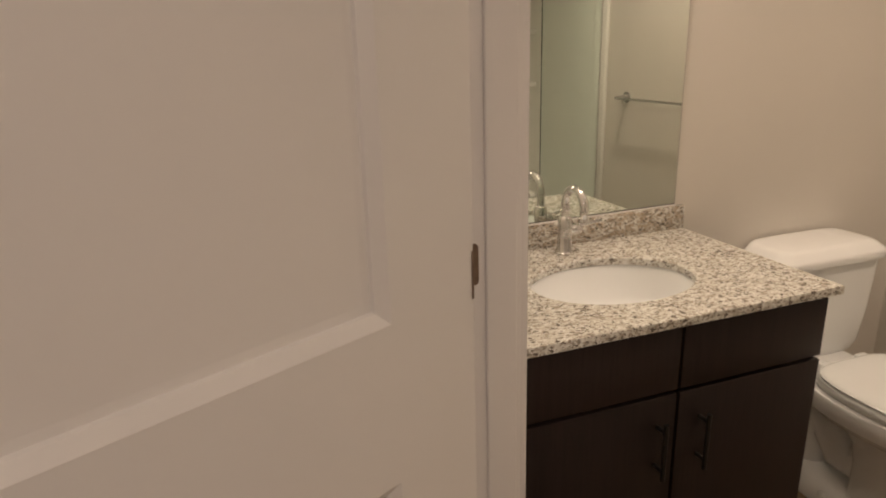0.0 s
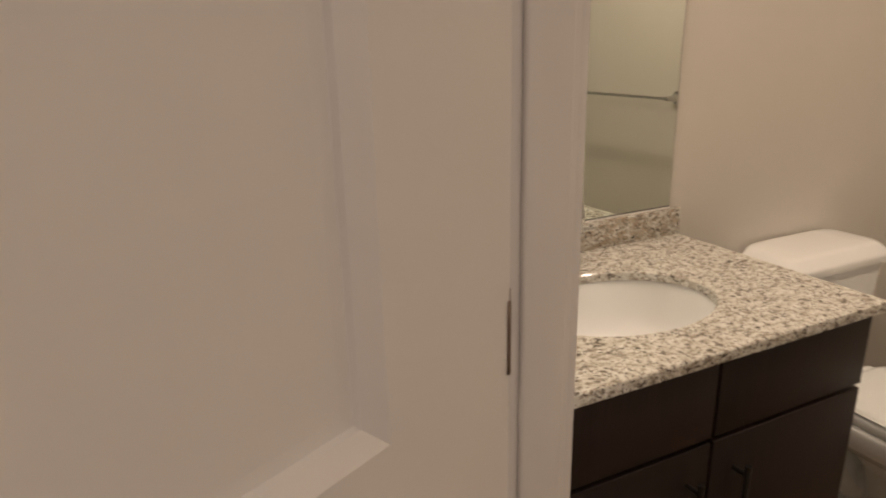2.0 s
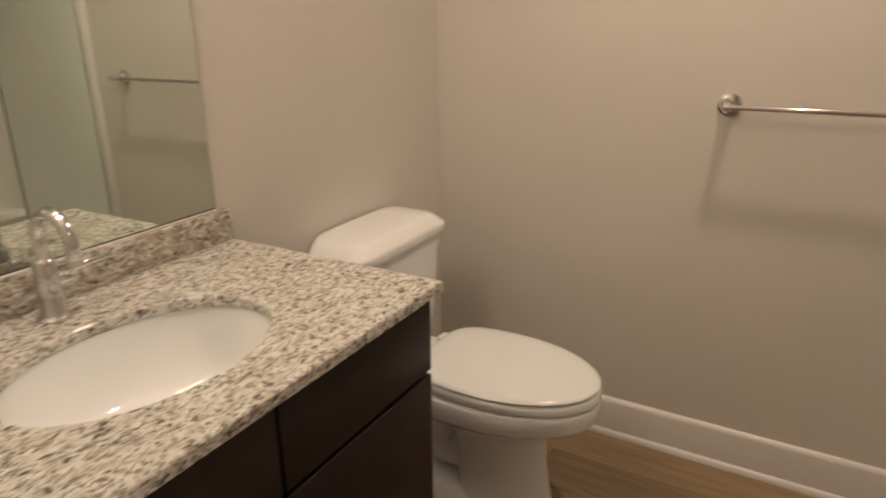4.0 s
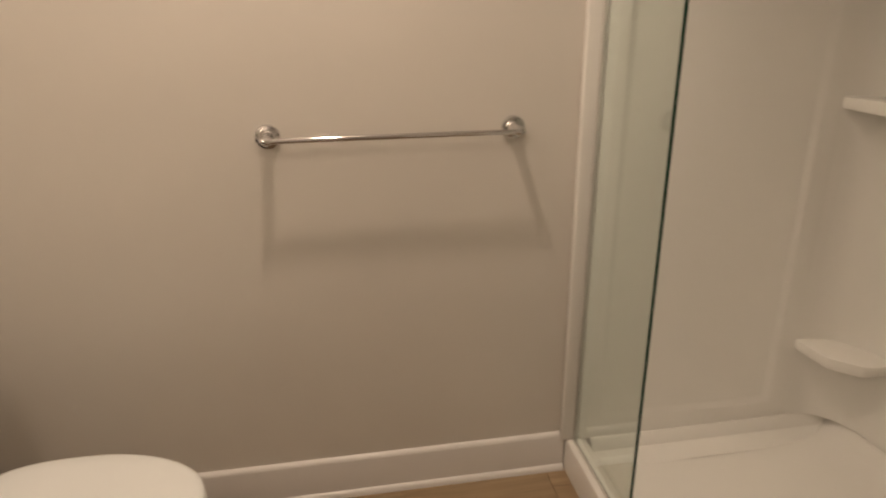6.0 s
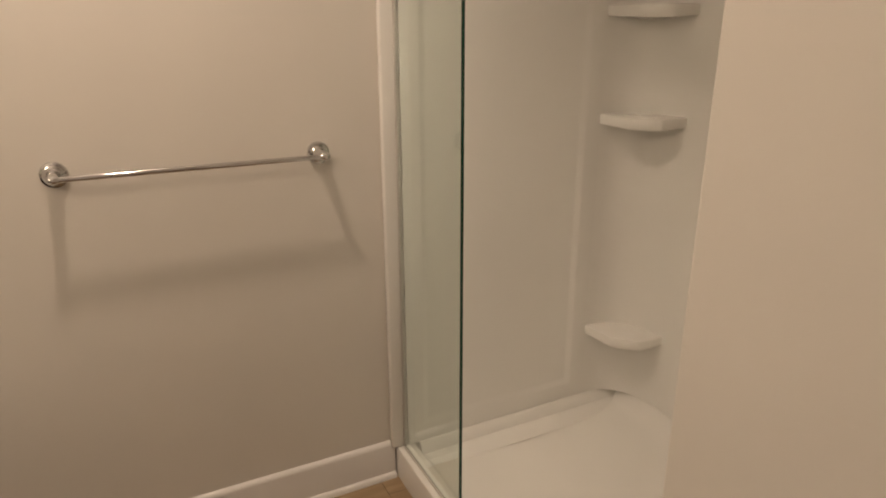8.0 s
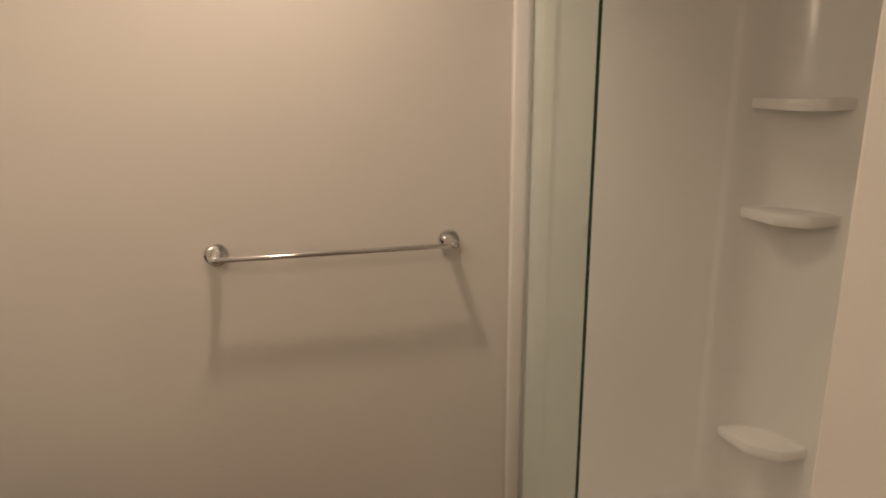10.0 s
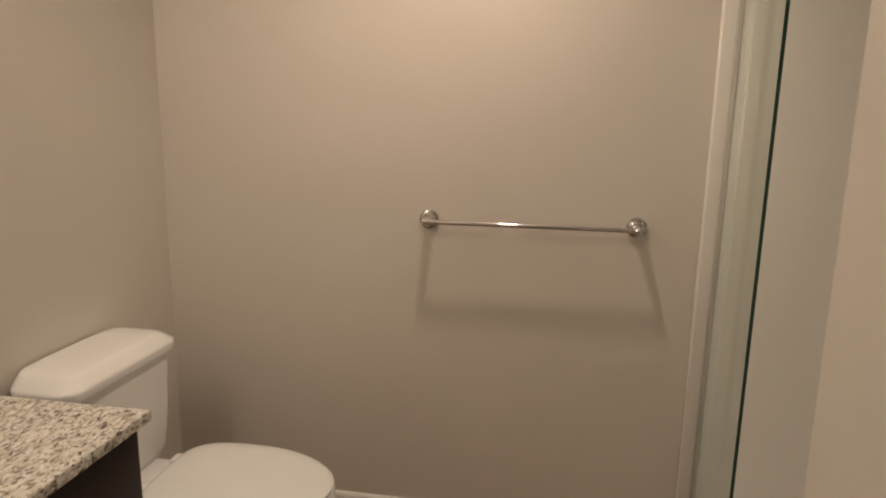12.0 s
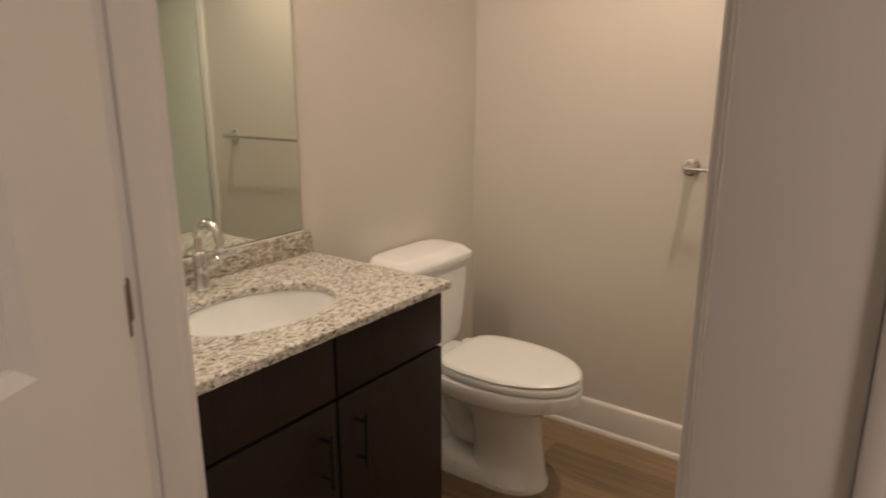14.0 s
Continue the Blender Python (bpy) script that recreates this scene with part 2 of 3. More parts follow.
# door lining, stops and casing
lining = thing("door_1_frame", "white painted door frame with flat casing and stops", "door frame", ((X_IN + X_OUT) / 2, (YL + YR) / 2, 0))
lining["kind"] = "structure"
XO, XI = X_OUT - 0.001, X_IN + 0.001
part("jamb", box(bmesh.new(), XO, XI, Y_HINGE, YL, 0, H_DOOR, 0.0015), TRIM, lining)
part("jamb", box(bmesh.new(), XO, XI, YR, Y_STRIKE, 0, H_DOOR, 0.0015), TRIM, lining)
part("head_jamb", box(bmesh.new(), XO, XI, YR, YL, H_DOOR, H_DOOR + JT, 0.0015), TRIM, lining)
SX0, SX1 = XO + 0.039, XI - 0.010
part("door_stop", box(bmesh.new(), SX0, SX1, Y_HINGE - 0.008, Y_HINGE, 0, H_DOOR - 0.011, 0.0035, 4), TRIM, lining)
part("door_stop", box(bmesh.new(), SX0, SX1, Y_STRIKE, Y_STRIKE + 0.014, 0, H_DOOR - 0.011, 0.002), TRIM, lining)
part("door_stop", box(bmesh.new(), SX0, SX1, Y_STRIKE, Y_HINGE, H_DOOR - 0.011, H_DOOR, 0.002), TRIM, lining)


def casing_bar(y0, y1, z0, z1, x_face, out):
    """A flat casing board with a raised back band on its outer edge; out is the way it stands from the wall."""
    a, b = sorted((x_face, x_face + out * 0.014))
    return box(bmesh.new(), a, b, y0, y1, z0, z1, 0.003)


CW = 0.081
for x_face, out in ((X_OUT, -1), (X_IN, 1)):
    a, b = sorted((x_face, x_face + out * 0.020))
    part("casing", casing_bar(Y_HINGE + 0.005, Y_HINGE + CW, 0, H_DOOR + CW, x_face, out), TRIM, lining)
    part("back_band", box(bmesh.new(), a, b, Y_HINGE + CW, Y_HINGE + CW + 0.012, 0, H_DOOR + CW + 0.012, 0.003), TRIM, lining)
    part("head_casing", casing_bar(Y_STRIKE - 0.005, Y_HINGE + 0.005, H_DOOR + 0.005, H_DOOR + CW, x_face, out), TRIM, lining)
    part("casing", casing_bar(Y_STRIKE - CW, Y_STRIKE - 0.005, 0, H_DOOR + CW, x_face, out), TRIM, lining)
    part("back_band", box(bmesh.new(), a, b, Y_STRIKE - CW - 0.012, Y_STRIKE - CW, 0, H_DOOR + CW + 0.012, 0.003), TRIM, lining)


def base_run(name, p0, p1, inward, label):
    """Baseboard with an eased top and a quarter-round shoe, from p0 to p1; inward points into the room."""
    root = thing(name, label, "baseboard", ((p0[0] + p1[0]) / 2, (p0[1] + p1[1]) / 2, 0))
    root["kind"] = "structure"
    prof = [(0, 0), (0.014, 0), (0.014, 0.120), (0.012, 0.127), (0.006, 0.133), (0, 0.135)]
    shoe = [(0.014, 0.0)] + [(0.014 + 0.013 * math.cos(a), 0.019 * math.sin(a)) for a in (0, 0.4, 0.8, 1.2, 1.5708)]
    for nm, pr in (("board", prof), ("shoe_moulding", shoe)):
        bm = bmesh.new()
        loft(bm, [[(p[0] + inward[0] * d, p[1] + inward[1] * d, z) for d, z in pr] for p in (p0, p1)])
        part(nm, bm, TRIM, root, smooth=True)


base_run("baseboard", (0, Y_SHOW + 0.005), (0, 0), (-1, 0), "tall white painted baseboard with shoe moulding")
base_run("baseboard", (-0.977, 0), (-0.015, 0), (0, -1), "tall white painted baseboard behind the toilet")
base_run("baseboard", (X_IN, Y_STUB), (X_STUB, Y_STUB), (0, 1), "tall white painted baseboard on the short wall")
base_run("baseboard", (X_OUT, HALL_N), (X_OUT, Y_HINGE + CW + 0.013), (-1, 0), "tall white painted baseboard of the outer room")
base_run("baseboard", (X_OUT, HALL_S), (X_OUT, Y_STRIKE - CW - 0.013), (-1, 0), "tall white painted baseboard of the outer room")

floor = slab("floor", HALL_W - T, T, HALL_S - T, HALL_N + T, -0.12, -0.009, SUBFLOOR, "warm brown oak-look plank flooring", category="floor")

# ---- door leaf, swung out into the outer room ----
DW, DT, DA = 0.665, 0.035, -154.0


def panel_face(bm, w, h, y, out, fields, inset=0.0155, slope=0.027):
    """One face of a moulded door: flat stiles and rails round sunk panels with sloping, stepped moulding."""
    xs = sorted({0, w, *[v for f in fields for v in f[:2]]})
    zs = sorted({0, h, *[v for f in fields for v in f[2:]]})
    for xa, xb in zip(xs, xs[1:]):
        for za, zb in zip(zs, zs[1:]):
            if not any(f[0] <= xa and xb <= f[1] and f[2] <= za and zb <= f[3] for f in fields):
                bm.faces.new([bm.verts.new((px, y, pz)) for px, pz in ((xa, za), (xb, za), (xb, zb), (xa, zb))])
    for xa, xb, za, zb in fields:
        steps = [(0, 0), (0.0025, 0.0015), (slope * 0.55, inset * 0.62), (slope * 0.62, inset * 0.95), (slope, inset), (slope + 0.010, inset)]
        rings = [[bm.verts.new((px, y - out * d, pz)) for px, pz in ((xa + o, za + o), (xb - o, za + o), (xb - o, zb - o), (xa + o, zb - o))] for o, d in steps]
        for r0, r1 in zip(rings, rings[1:]):
            for i in range(4):
                bm.faces.new((r0[i], r0[(i + 1) % 4], r1[(i + 1) % 4], r1[i]))
        bm.faces.new(rings[-1])


def build_door():
    """Leaf in its own axes: x from the hinge to the latch, y through its thickness."""
    m = Matrix.Translation((X_OUT - 0.006, Y_HINGE - 0.004, 0.0)) @ Matrix.Rotation(radians(DA), 4, "Z")
    root = tagged(new("door_1"), "white painted panelled door standing open into the outer room", "door", kind="structure")
    root.matrix_basis = Matrix.Translation(m.translation)
    w, h = DW, H_DOOR - 0.012
    fields = [(0.138, w - 0.125, 0.24, 0.9), (0.140, w - 0.125, 1.112, h - 0.125)]
    bm = bmesh.new()
    panel_face(bm, w, h, 0.0, 1, fields)
    panel_face(bm, w, h, -DT, -1, fields)
    for q in (((0, 0), (0, h)), ((w, 0), (w, h))):
        bm.faces.new([bm.verts.new((q[0][0], yy, zz)) for yy, zz in ((0, 0), (-DT, 0), (-DT, h), (0, h))])
    for zz in (0, h):
        bm.faces.new([bm.verts.new((xx, yy, zz)) for xx, yy in ((0, 0), (w, 0), (w, -DT), (0, -DT))])
    bmesh.ops.remove_doubles(bm, verts=bm.verts, dist=1e-5)
    bm.transform(m @ Matrix.Translation((0.003, 0.035, 0.008)))
    part("leaf", bm, DOORP, root, smooth=False)
    for z in (0.22, 1.141, 1.80):
        bm = bmesh.new()
        for k in range(5):
            z0 = z - 0.032 + k * 0.0128
            lathe(bm, [(0.0058, 0), (0.0062, 0.001), (0.0062, 0.0115), (0.0058, 0.0123)], (X_OUT - 0.008, Y_HINGE - 0.006, z0), n=12)
        part("hinge", bm, HINGEM, root, "dark metal door hinge")
        bm = box(bmesh.new(), 0.0, 0.0035, DT + 0.0002, DT + 0.0020, z - 0.032, z + 0.032, 0.0006, 1)
        bm.transform(m @ Matrix.Translation((0.003, 0, 0)))
        part("hinge_leaf", bm, HINGEM, root)
        ring = [(X_OUT + 0.022 + 0.007 * sx + 0.006 * (math.cos(t) - sx), z + 0.029 * sz + 0.006 * (math.sin(t) - sz)) for sx, sz, t0 in ((1, 1, 0), (-1, 1, 90), (-1, -1, 180), (1, -1, 270)) for t in [radians(t0 + 22.5 * i) for i in range(5)]]
        part("hinge_leaf", loft(bmesh.new(), [[(px, yy, pz) for px, pz in ring] for yy in (Y_HINGE - 0.0024, Y_HINGE - 0.0002)]), HINGEM, root)
    return root


build_door()


# ---- vanity ----
VX0, VX1, VY = X_IN + 0.002, -0.979, -0.528
vanity = thing("vanity_cabinet", "dark espresso vanity cabinet with two doors and two drawers", "cabinet", ((VX0 + VX1) / 2, VY / 2, 0))
bm = bmesh.new()
for a in ((VX0, VX0 + 0.018, VY, -0.002, 0.10, CT - 0.0235), (VX1 - 0.018, VX1, VY, -0.002, 0.10, CT - 0.0235), (VX0 + 0.018, VX1 - 0.018, VY, -0.002, 0.10, 0.118), (VX0 + 0.018, VX1 - 0.018, -0.012, -0.002, 0.118, CT - 0.0235), (VX0 + 0.018, VX1 - 0.018, VY, VY + 0.018, 0.118, CT - 0.0235)):
    box(bm, *a, 0.0008, 1)
part("body", bm, ESPRESSO, vanity)
part("toe_kick", box(bmesh.new(), VX0, VX1 - 0.002, VY + 0.07, -0.004, 0.0, 0.099), ESPRESSO, vanity)
part("filler_strip", box(bmesh.new(), VX0, -1.800, VY - 0.014, VY - 0.0005, 0.105, CT - 0.026, 0.001), ESPRESSO, vanity)
XM = -1.383
for a, b in ((-1.797, XM - 0.004), (XM + 0.004, VX1 - 0.002)):
    part("drawer_front", box(bmesh.new(), a, b, VY - 0.020, VY - 0.0005, 0.700, CT - 0.028, 0.0016), ESPRESSO, vanity)
    d = part("door", box(bmesh.new(), a, b, VY - 0.020, VY - 0.0005, 0.106, 0.690, 0.0016), ESPRESSO, vanity)
    hx = XM - 0.050 if a < -1.5 else XM + 0.062
    bm = bmesh.new()
    tube(bm, [(hx, VY - 0.050, 0.502), (hx, VY - 0.050, 0.640)], 0.0055, 12)
    for z in (0.523, 0.619):
        lathe(bm, [(0.0045, -0.050), (0.0045, -0.0195)], (hx, VY, z), "y", 10)
    part("handle", bm, BLACK, d, "black metal bar pull")

# countertop with an oval cut-out
BX, BY, BA, BB = -1.395, -0.304, 0.208, 0.150
CX0, CX1, CY0 = X_IN + 0.002, -0.953, -0.560


def plate_with_oval(x0, x1, y0, y1, z0, z1, cx, cy, a, b, n=64):
    """A slab with an oval hole through it."""
    bm = bmesh.new()
    corners = [math.atan2(y - cy, x - cx) for x, y in ((x1, y1), (x0, y1), (x0, y0), (x1, y0))]
    angles = sorted({round(v, 6) for v in [2 * math.pi * i / n - math.pi for i in range(n)] + corners})
    rows = []
    for t in angles:
        c, s = math.cos(t), math.sin(t)
        k = 1 / math.sqrt((c / a) ** 2 + (s / b) ** 2)
        far = min([(x1 - cx) / c if c > 1e-9 else 9, (x0 - cx) / c if c < -1e-9 else 9, (y1 - cy) / s if s > 1e-9 else 9, (y0 - cy) / s if s < -1e-9 else 9])
        e = 0.003
        ring = [(k + e, z1), (far - 0.0025, z1), (far, z1 - 0.0025), (far, z0), (k, z0), (k, z1 - e)]
        rows.append([bm.verts.new((cx + r * c, cy + r * s, z)) for r, z in ring])
    for r0, r1 in zip(rows, rows[1:] + rows[:1]):
        for i in range(6):
            bm.faces.new((r0[i], r0[(i + 1) % 6], r1[(i + 1) % 6], r1[i]))
    return bm


counter = thing("countertop", "speckled beige and brown granite countertop with a backsplash", "countertop", ((CX0 + CX1) / 2, -0.28, CT - 0.03))
part("top", plate_with_oval(CX0, CX1, CY0, -0.002, CT - 0.020, CT, BX, BY, BA, BB), GRANITE, counter)
part("backsplash", box(bmesh.new(), CX0, CX1 - 0.003, -0.022, -0.002, CT + 0.0005, 0.943, 0.0015), GRANITE_SHADED, counter)

# undermount basin
basin = thing("sink_basin", "white porcelain oval undermount sink basin", "sink", (BX, BY, 0.70))
bm = bmesh.new()
rings = []
for k, dz in ((1.05, 0.0), (1.02, -0.001), (1.005, -0.006), (0.985, -0.03), (0.93, -0.075), (0.82, -0.11), (0.62, -0.132), (0.35, -0.142), (0.12, -0.145)):
    rings.append(oval(BX, BY, CT - 0.0215 + dz, BA * k, BB * k, 2.05, 56))
for k, dz in ((0.12, -0.16), (0.4, -0.157), (0.68, -0.147), (0.88, -0.122), (0.98, -0.08), (1.03, -0.03), (1.07, -0.012), (1.07, 0.0)):
    rings.append(oval(BX, BY, CT - 0.0215 + dz, BA * k, BB * k, 2.05, 56))
loft(bm, rings, False, False)
for i in range(56):
    bm.verts.ensure_lookup_table()
    bm.faces.new((bm.verts[i], bm.verts[(i + 1) % 56], bm.verts[16 * 56 + (i + 1) % 56], bm.verts[16 * 56 + i]))
part("bowl", bm, PORC, basin)
bm = bmesh.new()
lathe(bm, [(0.006, -0.168), (0.022, -0.168), (0.022, -0.1445), (0.031, -0.1425), (0.031, -0.1405), (0.026, -0.139), (0.018, -0.141), (0.006, -0.141)], (BX, BY, CT - 0.0215), n=28)
part("drain", bm, CHROME, basin, "chrome sink drain")

# faucet
FX, FY = -1.397, -0.080
faucet = thing("faucet", "chrome gooseneck faucet with a side lever, behind the sink", "faucet", (FX, FY, CT))
bm = bmesh.new()
lathe(bm, [(0.026, 0.0005), (0.026, 0.004), (0.0225, 0.007), (0.0205, 0.010), (0.0195, 0.06), (0.0185, 0.095), (0.0165, 0.100), (0.0125, 0.104)], (FX, FY, CT), n=32)
part("body", bm, CHROME, faucet)
arc = [(FX, FY, CT + 0.102 + 0.011 * i) for i in range(4)]
R = 0.046
for i in range(0, 15):
    a = math.pi - i * (math.pi * 1.08) / 14
    arc.append((FX, FY - R - R * math.cos(a), CT + 0.138 + R * math.sin(a)))
arc.append((FX, arc[-1][1] + 0.004, arc[-1][2] - 0.014))
part("spout", tube(bmesh.new(), arc, 0.0112, 18), CHROME, faucet)
end = arc[-1]
part("aerator", lathe(bmesh.new(), [(0.0108, -0.006), (0.0128, -0.005), (0.0128, 0.006), (0.0112, 0.008)], end, n=20), CHROME, faucet)
bm = bmesh.new()
lathe(bm, [(0.012, 0.010), (0.0145, 0.014), (0.0145, 0.042), (0.012, 0.046)], (FX, FY, CT + 0.062), "x", 22)
tube(bm, [(FX + 0.036, FY, CT + 0.068), (FX + 0.060, FY - 0.004, CT + 0.076), (FX + 0.090, FY - 0.010, CT + 0.080), (FX + 0.106, FY - 0.013, CT + 0.080)], [0.0065, 0.0058, 0.0052, 0.004], 12)
part("lever", bm, CHROME, faucet)

# mirror
MX0, MX1, MZ0, MZ1 = X_IN + 0.006, -0.984, 0.947, 1.98
mirror = thing("wall_mirror", "large frameless rectangular mirror above the backsplash", "mirror", ((MX0 + MX1) / 2, -0.004, MZ0))
TURN = Matrix.Translation((MX1, -0.0015, 0)) @ Matrix.Rotation(radians(1.1), 4, "Z") @ Matrix.Translation((-MX1, 0.0015, 0))
for nm, dims, material in (("silvered_glass", (MX0, MX1, -0.0065, -0.0015, MZ0, MZ1), MIRROR), ("edge_channel", (MX0, MX1, -0.0085, -0.001, MZ0 + 0.0001, MZ0 + 0.0022), BLACK), ("caulk_bead", (MX0, MX1, -0.0125, -0.001, 0.9432, MZ0), TRIM), ("edge_channel", (MX1 + 0.0001, MX1 + 0.0025, -0.0070, -0.001, MZ0, MZ1), GREY)):
    bm = box(bmesh.new(), *dims, 0.0007, 1)
    bm.transform(TURN)
    part(nm, bm, material, mirror)

# light over the mirror and on the ceilings
vlight = thing("vanity_light", "three-bulb vanity light bar on the wall above the mirror", "wall light", (-1.44, -0.01, 2.14))
part("back_plate", box(bmesh.new(), -1.74, -1.14, -0.024, -0.001, 2.14, 2.23, 0.004), NICKEL, vlight)
for x, y, z in BULBS:
    part("arm", tube(bmesh.new(), [(x, -0.024, 2.185), (x, -0.11, 2.19), (x, -0.178, 2.18), (x, -0.19, 2.155)], 0.007), NICKEL, vlight)
    part("socket", lathe(bmesh.new(), [(0.012, 0.125), (0.024, 0.12), (0.026, 0.085), (0.02, 0.08)], (x, y, z)), NICKEL, vlight)


def ceiling_disc(x, y, r, label):
    root = thing("ceiling_lamp", label, "ceiling light", (x, y, H))
    part("base_ring", lathe(bmesh.new(), [(r * 0.9, -0.001), (r * 1.06, -0.001), (r * 1.08, -0.02), (r * 1.04, -0.052), (r * 0.99, -0.055)], (x, y, H), n=40), NICKEL, root)
    part("diffuser", lathe(bmesh.new(), [(r * 0.98, -0.050), (r * 0.98, -0.055), (0.01, -0.058)], (x, y, H), n=40), BULBM, root)


downlight = thing("recessed_downlight", "round white recessed downlight in the bathroom ceiling", "ceiling light", (-0.40, -1.05, H))
part("trim_ring", lathe(bmesh.new(), [(0.066, -0.001), (0.092, -0.001), (0.090, -0.006), (0.070, -0.009), (0.066, -0.006)], (-0.40, -1.05, H), n=36), TRIM, downlight)
part("lens", lathe(bmesh.new(), [(0.065, -0.001), (0.065, -0.004), (0.01, -0.006)], (-0.40, -1.05, H), n=36), BULBM, downlight)
ceiling_disc(-2.58, -2.62, 0.165, "round flush ceiling light of the outer room")

# ---- toilet ----
TX = -0.487
toilet = thing("toilet", "white two-piece toilet with its lid closed", "toilet", (TX, -0.40, 0))
bm = bmesh.new()
prof = [(0.0, -0.36, -0.640, 0.116), (0.018, -0.36, -0.640, 0.116), (0.030, -0.36, -0.632, 0.106), (0.10, -0.36, -0.624, 0.086), (0.18, -0.355, -0.612, 0.078), (0.24, -0.34, -0.609, 0.079), (0.275, -0.30, -0.616, 0.090), (0.295, -0.265, -0.634, 0.114), (0.315, -0.235, -0.666, 0.147), (0.335, -0.222, -0.700, 0.168), (0.346, -0.216, -0.720, 0.179), (0.350, -0.213, -0.734, 0.186), (0.356, -0.211, -0.742, 0.190), (0.397, -0.211, -0.748, 0.193), (0.406, -0.214, -0.745, 0.190), (0.410, -0.22, -0.737, 0.183)]
loft(bm, [egg(TX, y0, y1, z, hw) for z, y0, y1, hw in prof])
part("bowl", bm, PORC, toilet)
bm = bmesh.new()
loft(bm, [egg(TX, y0, y1, z, hw) for z, y0, y1, hw in ((0, -0.15, -0.610, 0.122), (0.012, -0.15, -0.610, 0.122), (0.035, -0.155, -0.60, 0.114), (0.060, -0.17, -0.56, 0.098), (0.072, -0.19, -0.50, 0.080))])
part("foot", bm, PORC, toilet)
part("trapway", tube(bmesh.new(), [(TX, -0.42, 0.20), (TX, -0.36, 0.14), (TX, -0.30, 0.14), (TX, -0.255, 0.20), (TX, -0.225, 0.25), (TX, -0.19, 0.20), (TX, -0.18, 0.12), (TX, -0.18, 0.04)], [0.06, 0.062, 0.062, 0.062, 0.062, 0.062, 0.062, 0.064], 18), PORC, toilet)
part("tank_shelf", box(bmesh.new(), TX - 0.125, TX + 0.125, -0.30, -0.03, 0.345, 0.412, 0.015, 3), PORC, toilet)


def rounded(cx, w0, y0, y1, z, r, n=8, bow=0.0):
    """A rounded rectangle, its front edge at y1 bowed out a little."""
    pts = []
    for sx, sy, a0 in ((1, 1, 0), (-1, 1, 90), (-1, -1, 180), (1, -1, 270)):
        px = cx + sx * (w0 - r)
        py = (y0 - r) if sy > 0 else (y1 + r)
        for i in range(n + 1):
            a = radians(a0 + 90 * i / n)
            qx, qy = px + r * math.cos(a), py + r * math.sin(a)
            if sy < 0:
                qy -= bow * (1 - ((qx - cx) / w0) ** 2)
            pts.append((qx, qy, z))
    return pts


bm = bmesh.new()
TT = 0.744
loft(bm, [rounded(TX - 0.015, w + 0.014, -0.014, y, z, r, bow=0.012) for z, w, y, r in ((0.410, 0.150, -0.150, 0.03), (0.418, 0.165, -0.155, 0.035), (0.45, 0.178, -0.165, 0.04), (0.56, 0.192, -0.172, 0.042), (TT - 0.012, 0.200, -0.178, 0.045), (TT - 0.004, 0.200, -0.178, 0.045))])
part("tank", bm, PORC, toilet)
bm = bmesh.new()
loft(bm, [rounded(TX - 0.017, w + 0.018, -0.010, y, z, r, bow=0.012) for z, w, y, r in ((TT - 0.006, 0.205, -0.182, 0.046), (TT - 0.002, 0.212, -0.192, 0.05), (TT + 0.014, 0.214, -0.194, 0.05), (TT + 0.021, 0.211, -0.192, 0.046), (TT + 0.025, 0.206, -0.188, 0.044), (TT + 0.044, 0.180, -0.172, 0.036), (TT + 0.049, 0.171, -0.164, 0.034), (TT + 0.052, 0.155, -0.150, 0.03), (TT + 0.053, 0.08, -0.10, 0.03))])
part("tank_lid", bm, PORC, toilet)
bm = bmesh.new()
loft(bm, [egg(TX, y0, y1, z, hw, back=0.45) for z, y0, y1, hw in ((0.412, -0.255, -0.738, 0.180), (0.415, -0.250, -0.746, 0.183), (0.432, -0.250, -0.745, 0.186), (0.438, -0.252, -0.741, 0.183), (0.4395, -0.26, -0.738, 0.180))])
part("seat", bm, SEATP, toilet)
bm = bmesh.new()
loft(bm, [egg(TX, y0, y1, z, hw, back=0.45) for z, y0, y1, hw in ((0.4430, -0.262, -0.736, 0.178), (0.4440, -0.255, -0.741, 0.181), (0.4485, -0.254, -0.743, 0.183), (0.4535, -0.258, -0.737, 0.178), (0.4565, -0.27, -0.725, 0.170), (0.4585, -0.30, -0.68, 0.140), (0.4595, -0.35, -0.60, 0.085))])
part("seat_lid", bm, SEATP, toilet)
for sx in (-1, 1):
    part("seat_hinge", box(bmesh.new(), TX + sx * 0.075 - 0.022, TX + sx * 0.075 + 0.022, -0.268, -0.235, 0.413, 0.449, 0.006, 3), SEATP, toilet)
    part("bolt_cap", lathe(bmesh.new(), [(0.014, 0.0), (0.013, 0.010), (0.008, 0.017), (0.002, 0.019)], (TX + sx * 0.108, -0.33, 0.030), n=14), PORC, toilet)
part("flush_lever", tube(bmesh.new(), [(TX - 0.150, -0.178, 0.665), (TX - 0.150, -0.202, 0.665), (TX - 0.135, -0.210, 0.663), (TX - 0.085, -0.214, 0.656)], [0.009, 0.008, 0.006, 0.007], 12), CHROME, toilet, "chrome flush lever")

